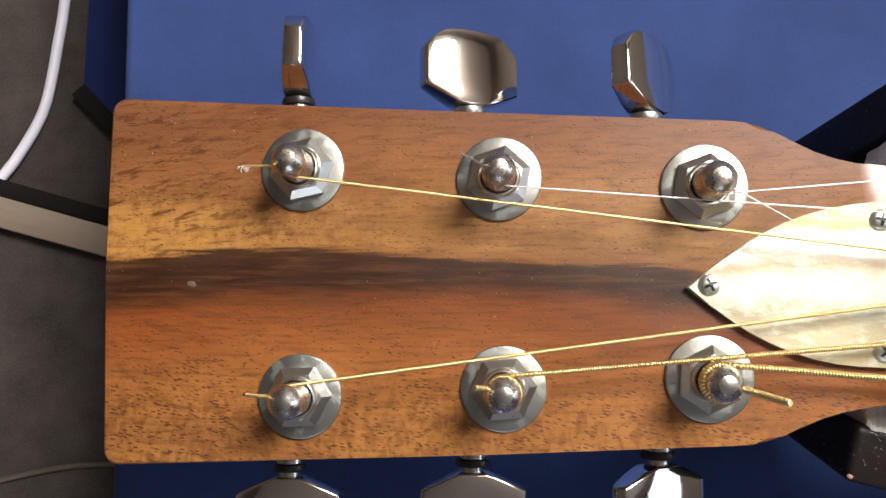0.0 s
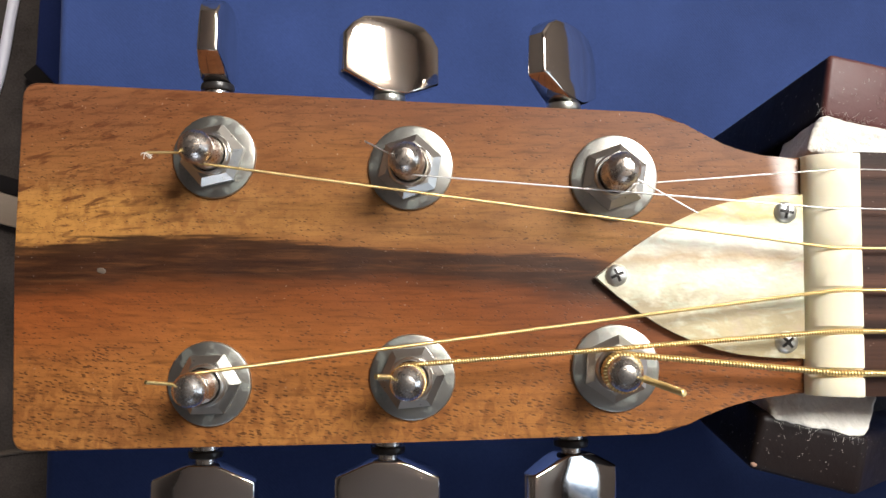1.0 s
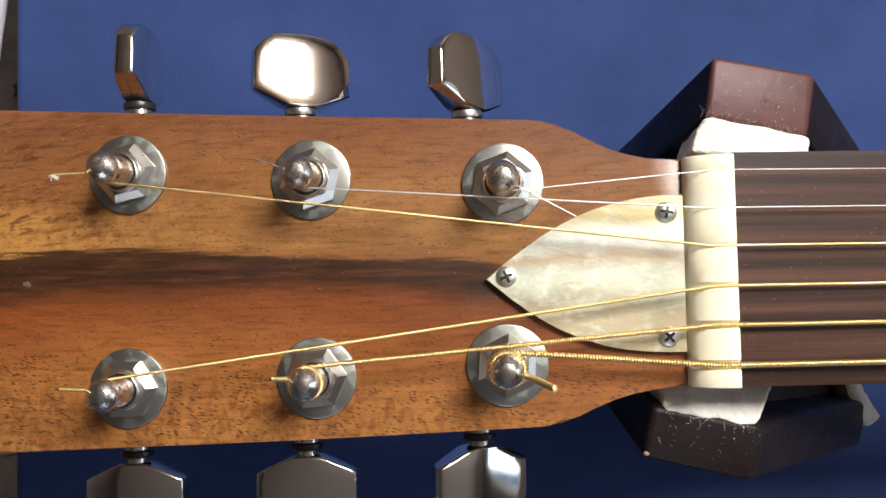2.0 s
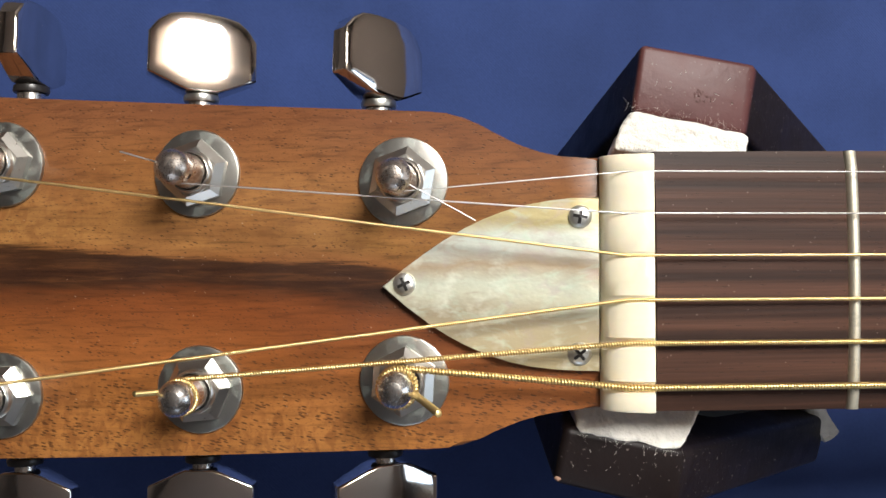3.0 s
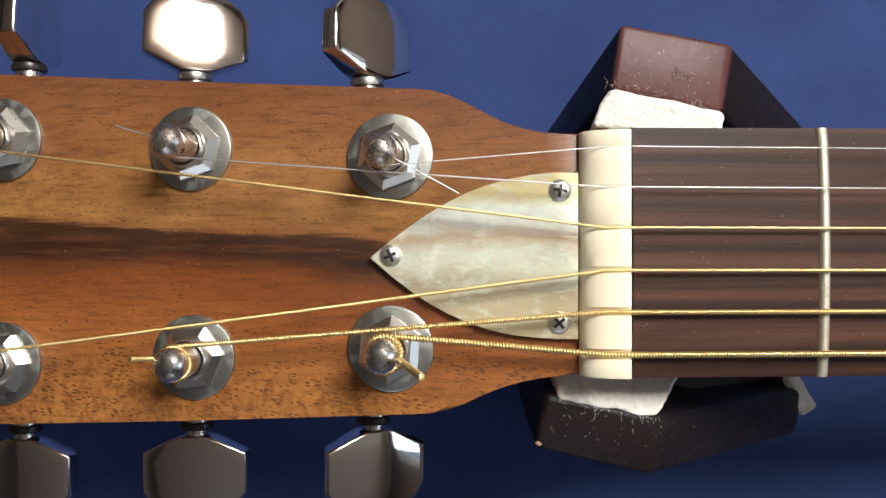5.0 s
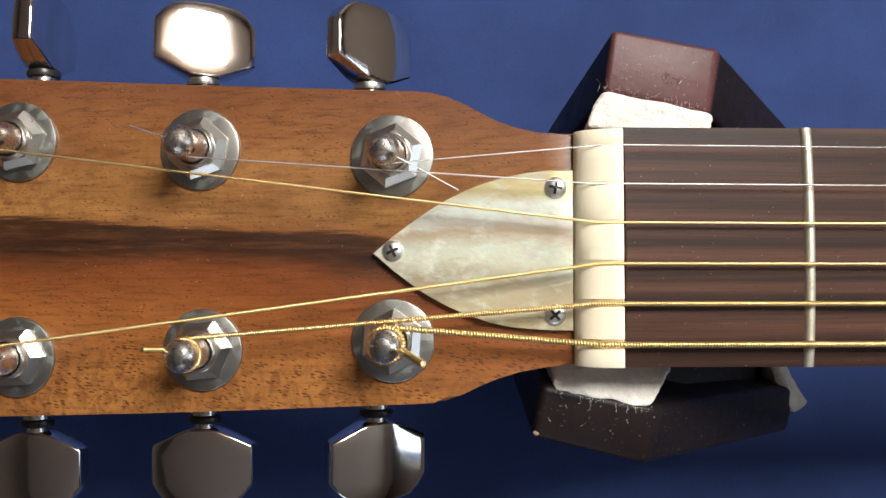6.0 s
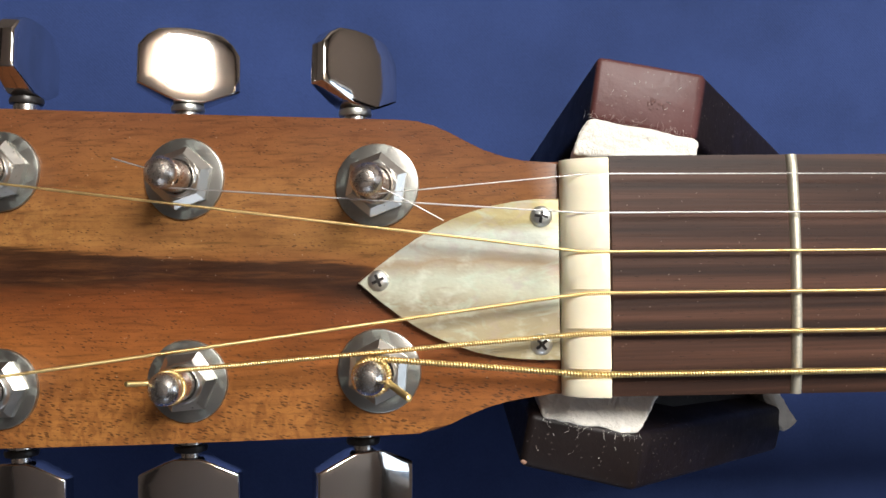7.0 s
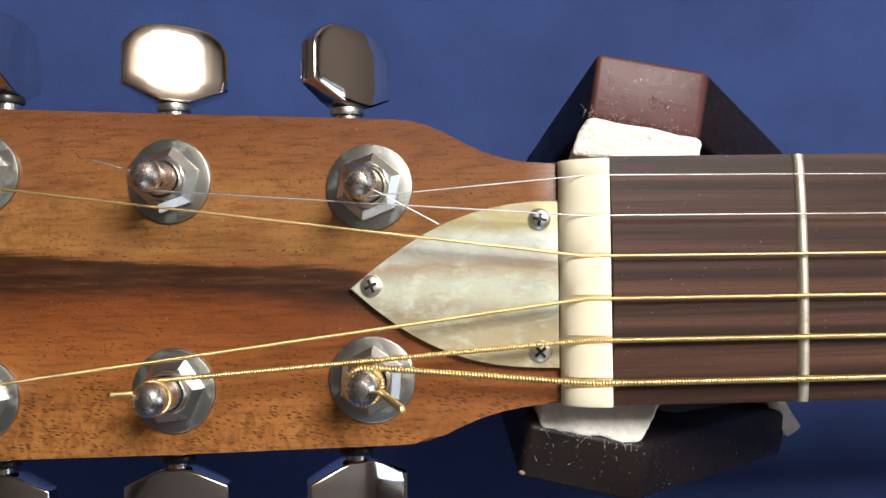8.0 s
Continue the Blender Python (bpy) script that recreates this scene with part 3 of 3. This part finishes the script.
POSTS = ((-75.7, 21.9), (-38.0, 19.7), (0.1, 17.7), (-75.8, -21.3), (-37.4, -19.7), (0.2, -17.7))
HEXTURN = (12, 18, 20, 2, 6, 26)
BUTTON_TILT = (95, 28, 54, 2, 6, 34)
BUTTON_X = (-5.3, -6.2, -7.5, -6.2, -6.4, -6.4)
HOLE = (-40, -35, -30, 25, 20, -20)
EDGE = (35.3, 32.5, 30.6, -33.3, -31.9, -30.0)
AXIS = -17.0
for i, (px, py) in enumerate(POSTS):
    m = Matrix.Translation((px, py, 0))
    side = 1 if py > 0 else -1
    tuner = thing("tuning_machine", "", "")
    tuner.parent = guitar
    for key in ("label", "category"):
        if key in tuner:
            del tuner[key]
    part("washer", washer(), NICKEL, tuner, "", 40, m @ Matrix.Translation((0, 0, 0.01)))
    part("hex_bushing", hex_nut(radians(HEXTURN[i])), HEXMETAL, tuner, "", 12, m)
    part("string_post", string_post(), RUSTY if i < 3 else CHROME, tuner, "tarnished string post" if i < 3 else "", 28, m)
    # Black plug through the post, colouring in the dark inside its hole.
    part("hole_shade", lathe([(0, -2.5), (0.55, -2.5), (0.55, 2.5), (0, 2.5)], 14), BLACKRUB, tuner, "", 40,
         m @ Matrix.Translation((0, 0, 9.0)) @ pose(0, 0, 0, 0, 0, HOLE[i]) @ pose(0, 0, 0, 0, 90, 0))
    bx = px + BUTTON_X[i]
    y0 = abs(EDGE[i])
    # from the gear housing outwards along +v, mirrored on the lower side
    out = Matrix.Translation((bx, 0, AXIS)) @ (Matrix.Identity(4) if side > 0 else pose(0, 0, 0, 0, 0, 180)) @ Matrix.Translation((0, y0, 0))
    along = out @ pose(0, 0, 0, -90, 0, 0)
    part("gear_housing", box(-7, 7, -24, -3.5, -5.5, 1.98, 1.0), NICKEL, tuner, "", 40, out)
    part("shaft", lathe([(0, -6), (2.2, -6), (2.2, 2.0), (2.75, 2.1), (2.75, 3.4), (2.1, 3.6), (2.1, 7.5), (0, 7.5)], 24), CHROME, tuner, "", 40, along)
    part("collar", lathe([(2.2, 3.5), (3.4, 3.6), (3.6, 4.2), (3.4, 5.0), (2.2, 5.3)], 24), NICKEL if i in (1, 2) else BLACKRUB, tuner, "" if i in (1, 2) else "black plastic collar", 40, along)
    tilt = BUTTON_TILT[i] if side > 0 else -BUTTON_TILT[i]
    part("button", button(), KNOB, tuner, "broad chrome tuner button", 32, out @ Matrix.Translation((0, 5.2 if side > 0 else 6.2, 0)) @ pose(0, 0, 0, -5 if side > 0 else 0, 0, 0) @ pose(0, 0, 0, 0, tilt, 0))


# ---- strings ----
def string_path(i):
    """Post axis, coil radius and side, and where the string crosses the nut."""
    px, py = POSTS[(2, 1, 0, 3, 4, 5)[i]]
    g, ny = GAUGE[i], STR_Y[i]
    nut_back = Vector((43.3, ny, 4.72 - 0.35 * g))
    nut_front = Vector((39.0, ny, 4.62 - 0.35 * g))
    return px, py, 2.42 + g, 1 if ny < 0 else -1, nut_front, nut_back


TAILS = ((13.5, 10.3, 8.6), (-44.4, 21.7, 17.0), (-82.2, 19.9, 17.0), (-81.6, -19.4, 16.5), (-42.2, -18.1, 16.4), (8.3, -20.0, 19.2))
TURNS = (1.15, 1.1, 1.05, 1.1, 1.55, 1.9)
for i in range(6):
    px, py, r, side, nf, nb = string_path(i)
    g = GAUGE[i]
    wound = i >= 2
    tail = Vector(TAILS[i])
    coil = []
    ta = math.atan2(tail.y - py, tail.x - px)
    lead = math.pi / 2 * side
    # wraps: from the tail side down the post to the point where the string leaves for the nut
    span = (ta - lead) * side % (2 * math.pi) + (2 * math.pi if TURNS[i] > 1.3 else 0.0)
    steps = max(8, int(span / 0.25))
    for k in range(steps + 1):
        f = k / steps
        a = lead + side * span * (1 - f)
        coil.append((px + r * math.cos(a), py + r * math.sin(a), 9.9 - f * (2 * g + 0.1) * span / 6.28))
    lift = coil[0]
    head = [tuple(tail), tuple(Vector(lift) * 0.75 + tail * 0.25)]
    far = NECK @ Vector((300, FAR_Y[i] * 1.12, 4.6))
    pitch = (0, 0, 0.30, 0.36, 0.46, 0.56)[i]
    step = pitch / 6 if wound else 0.8
    pts = curve_points(head + coil, step)
    for a, b in ((pts[-1], nf), (nf, nb), (nb, far)):
        count = max(2, int((b - a).length / step))
        pts += [a.lerp(b, k / count) for k in range(1, count + 1)]
    part("string", tube(pts, g, 8 if wound else 7, pitch, g * (0, 0, 0.12, 0.20, 0.30, 0.32)[i] if wound else 0.0), BRONZE if wound else STEEL, guitar,
         "bronze-wound string" if wound else "plain steel string", 70, keep=True)

# ---- neck cradle ----
CX, CY, CZ = 46.3, 0.8, 297.0
cradle = thing("neck_cradle", "dark maroon rubber cradle block with white felt pads under the neck", "guitar stand",
               Matrix.Translation((CX / 1000, CY / 1000, 0)) @ pose(0, 0, 0, 0, 0, -10.5))
HI, MID, HALF = 355.2, 291.0, 10.6


def cradle_arm(top, mid, low, foot, drop_in=0.0, drop_out=0.0):
    """One arm: four rings of (x, y) corners from the crown down to the foot; its long slope falls to one side."""
    rings = [[(x, y, z) for x, y in ring] for ring, z in zip((foot, low, mid), (TOP + 0.3, MID - 10, MID + 12))]
    return loft(rings + [[(x, y, HI + d) for (x, y), d in zip(top, (drop_in, drop_in, drop_out, drop_out))]])


def bevelled(bm, offset):
    bmesh.ops.recalc_face_normals(bm, faces=bm.faces)
    bmesh.ops.bevel(bm, geom=bm.edges[:], offset=offset, segments=3, profile=0.5, affect="EDGES")
    return bm


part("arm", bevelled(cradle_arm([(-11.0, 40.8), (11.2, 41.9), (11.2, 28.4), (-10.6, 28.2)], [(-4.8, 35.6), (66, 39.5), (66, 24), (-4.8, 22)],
                                [(-1.4, 34.8), (66, 38.0), (66, 24), (-1.4, 21)], [(6.0, 33.0), (45, 37), (45, 20), (6.0, 20)]), 1.1), LIT_RUBBER, cradle,
     "dark maroon rubber arm, scuffed on top, its lit crown coloured in", 40)
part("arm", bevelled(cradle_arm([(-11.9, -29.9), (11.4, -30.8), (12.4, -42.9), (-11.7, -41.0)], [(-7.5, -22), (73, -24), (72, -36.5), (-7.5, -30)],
                                [(-7.0, -21), (73, -24), (72, -35.5), (-7.0, -29)], [(0, -20), (42, -20), (42, -36), (0, -28)], -3.0, -5.0), 1.5), SHADED_RUBBER, cradle,
     "near-black rubber arm with a chipped corner, crown coloured as shaded", 40)
part("core", loft([[(10, y, TOP + 0.3), (40, y, TOP + 0.3), (64, y, MID - 9), (64, y, MID + 9), (30, y, 326), (-1.0, y, 326)] for y in (-29.5, 27.5)]), SHADED_RUBBER, cradle, "", 40)


def felt_pad(y0, y1, x0, x1, z0, z1, seed, flare=(0.0, 0.0), rim=0.0):
    """A soft wool pad with rounded edges; flare widens its two ends towards the neck and narrows them downwards."""
    bm = box(x0, x1, y0, y1, z0, z1, 1.3, 3)
    bmesh.ops.subdivide_edges(bm, edges=[e for e in bm.edges if e.calc_length() > 3], cuts=14, use_grid_fill=True)
    for v in bm.verts:
        q = v.co.copy()
        f = (rim - q.y) / (y1 - y0) if rim > 0 else (q.y - rim) / (y1 - y0)
        v.co.x += (flare[0] if q.x < (x0 + x1) / 2 else flare[1]) * f
        if flare[0]:
            v.co.x -= (q.x - (x0 + x1) / 2) * 0.022 * (z1 - q.z)
        for size, amount in ((0.22, 0.55), (0.9, 0.22)):
            v.co += Vector((noise.noise(q * size + Vector((seed, 0, 0))), noise.noise(q * size + Vector((0, seed, 9))), noise.noise(q * size + Vector((5, 5, seed))))) * amount
    return bm


LEAN_IN = Matrix(((1, 0, 0, 0), (0, 1, 0, 0), (0, -0.6, 1, -0.6 * 31.0 - 2.5), (0, 0, 0, 1)))
part("felt_pad", felt_pad(20.8, 28.6, -11.0, 12.8, 338, 355.8, 3, (-2.4, 0.2), 28.6), FELT, cradle, "white wool felt pad", 60)
part("felt_pad", felt_pad(-31.0, -22.0, -9.8, 11.0, 334, 355.0, 7, (-0.8, 6.0), -31.0), FELT, cradle, "white wool felt pad", 60, LEAN_IN)
part("felt_pad", felt_pad(-22.7, 20.9, -10.6, 10.8, 320.5, 330, 5), FELT, cradle, "white wool felt pad", 60)


def felt_strip(points, thick, z0, z1):
    """A thin felt strip standing on edge along points."""
    rings = []
    for i, p in enumerate(points):
        d = (points[min(i + 1, len(points) - 1)] - points[max(i - 1, 0)]).normalized()
        s = Vector((-d.y, d.x, 0)) * thick / 2
        s *= 1 + 0.15 * noise.noise(p * 0.6)
        rings.append([(*(p - s).xy, z0), (*(p + s).xy, z0), (*(p + s).xy, z1 - 0.7), (*(p + s * 0.4).xy, z1), (*(p - s * 0.4).xy, z1), (*(p - s).xy, z1 - 0.7)])
    return loft(rings)


part("felt_pad", felt_strip(curve_points([(62.5, -12, 0), (65.0, -18, 0), (68.5, -23.5, 0), (73.8, -29.0, 0)], 0.8), 4.6, MID - 12, MID + 14.5), FELT, cradle, "white wool felt pad", 60)


def fuzz(x0, x1, y, z, count, seed, spread):
    """Loose wool fibres along the rim of a pad."""
    rng = random.Random(seed)
    bm = bmesh.new()
    for _ in range(count):
        p = Vector((rng.uniform(x0, x1), y + rng.gauss(0, 0.5), z + rng.uniform(-0.6, 0.3)))
        d = Vector((rng.gauss(0, 1), spread * rng.uniform(0.2, 1.2), rng.uniform(0.0, 0.8))).normalized()
        pts = [p]
        for _ in range(5):
            d = (d + Vector((rng.gauss(0, 0.45), rng.gauss(0, 0.35), rng.gauss(0, 0.3)))).normalized()
            pts.append(pts[-1] + d * rng.uniform(0.15, 0.6))
        w = tube(pts, 0.012, 3)
        me = bpy.data.meshes.new("tmp")
        w.to_mesh(me)
        w.free()
        bm.from_mesh(me)
        bpy.data.meshes.remove(me)
    return bm


tagged(part("felt_fibres", fuzz(-12, 11.4, 28.4, 355.5, 70, 5, 1.0), FELT, cradle, "", 0, keep=True), kind="stuff")
tagged(part("felt_fibres", fuzz(-9.8, 11.0, -31.0, 352.4, 36, 6, -1.0), FELT, cradle, "", 0, keep=True), kind="stuff")

# ---- things on the floor ----
cable_pts = [(-190, 420, 3), (-196, 260, 3), (-202, 171, 3), (-205, 145, 3), (-208, 122, 3), (-212, 104, 3), (-221, 85, 3), (-233, 66, 3), (-262, 30, 3), (-330, -20, 3)]
tagged(part("white_cable", tube(curve_points(cable_pts, 8), 3.0, 10), CABLE, None, "", 60), "white rubber cable lying on the dark carpet", "cable")
strip = thing("wooden_batten", "pale wooden batten with a dark edge lying on the carpet", "batten", Matrix.Translation((-0.20, 0.040, 0)) @ pose(0, 0, 0, 0, 0, -15.5))
part("batten_board", box(-170, 130, -8.2, 8.2, 0.2, 9, 1.0), BATTEN, strip, "", 40)
part("dark_edge", box(-170, 130, 8.3, 17.5, 0.2, 7, 1.0), BLACKTRIM, strip, "dark strip along one side of the board", 40)
box_thing = thing("blue_storage_box", "deep blue fabric box with black base rim on the floor", "box")
chamfer = [(-190, 420), (-188, 180), (-190, 121), (-160, 90), (-128, 74), (-101, 74), (-101, 420)]
part("fabric_cover", prism(chamfer, 4, 9, 2, 3), DEEPBLUE, box_thing)
rim = [(-189, 122), (-196, 115), (-166, 84), (-132, 66), (-101, 66), (-101, 76), (-128, 76), (-160, 90)]
part("base_rim", prism(rim, 0.2, 8, 0.8, 2), BLACKTRIM, box_thing, "black base rim")
cord_pts = [(-420, -120, 1.6), (-300, -112, 1.6), (-227, -96, 1.6), (-198, -90.5, 1.6), (-170, -89, 1.6), (-110, -90, 1.6), (-60, -84, 1.6)]
tagged(part("thin_cord", tube(curve_points(cord_pts, 6), 1.5, 8), CORD, None, "", 60), "thin tan cord lying on the dark carpet", "cord")


# ---- small things ----
def flake(sx, sy, sz, seed):
    """A small uneven crumb."""
    bm = bmesh.new()
    bmesh.ops.create_icosphere(bm, subdivisions=2, radius=1)
    for v in bm.verts:
        v.co *= 1 + 0.45 * noise.noise(v.co * 1.3 + Vector((seed, seed * 0.7, 0)))
    bm.transform(Matrix.Diagonal((sx, sy, sz, 1)))
    return bm


part("ding", flake(0.9, 0.55, 0.07, 3), DEBRIS, guitar, "small pale dent in the lacquer", 60, Matrix.Translation((-97.4, 0.0, 0.02)) @ pose(0, 0, 0, 0, 0, -15))
rng = random.Random(12)
fray = bmesh.new()
for k in range(9):
    p = Vector(TAILS[2])
    d = Vector((rng.uniform(-0.3, 0.5), rng.uniform(-1, 0.25), rng.uniform(-0.3, 0.3)))
    pts = [p]
    for _ in range(4):
        d = (d + Vector((rng.gauss(0, 0.3), rng.gauss(0, 0.3), rng.gauss(0, 0.2)))).normalized()
        pts.append(pts[-1] + d * 0.32)
    w = tube(pts, 0.06, 4)
    me = bpy.data.meshes.new("tmp")
    w.to_mesh(me)
    w.free()
    fray.from_mesh(me)
    bpy.data.meshes.remove(me)
part("frayed_end", fray, FELT, guitar, "frayed white silk at a cut string end", 0, keep=True)
part("chip", flake(0.7, 0.5, 0.4, 8), CHIP, cradle, "pale chip broken from the corner", 60, Matrix.Translation((-10.9, -39.8, 350.1)))
lint = bmesh.new()
for k in range(18):
    lower = rng.random() < 0.5
    p = Vector((rng.uniform(-9, 9), rng.uniform(-39, -32) if lower else rng.uniform(30, 39), HI + 0.05))
    p.z += (p.y + 30.3) * 0.18 - 2.95 if lower else 0.0
    a = rng.uniform(0, 6.28)
    pts = [p]
    for _ in range(3):
        a += rng.gauss(0, 0.7)
        pts.append(pts[-1] + Vector((math.cos(a), math.sin(a), rng.uniform(-0.02, 0.05))) * rng.uniform(0.1, 0.45))
    w = tube(pts, 0.02, 3)
    me = bpy.data.meshes.new("tmp")
    w.to_mesh(me)
    w.free()
    lint.from_mesh(me)
    bpy.data.meshes.remove(me)
tagged(part("lint", lint, FELT, cradle, "", 0, keep=True), kind="stuff")
for k in range(16):
    a, r = rng.uniform(0, 6.28), 1.5 * math.sqrt(rng.random())
    size = rng.uniform(0.12, 0.30)
    part("scuff", flake(size * 1.6, size, 0.05, k), SCUFF, cradle, "", 60, Matrix.Translation((2.3 + 1.2 * r * math.cos(a), 33.5 + r * math.sin(a), HI + 0.01)) @ pose(0, 0, 0, 0, 0, rng.uniform(0, 180)))
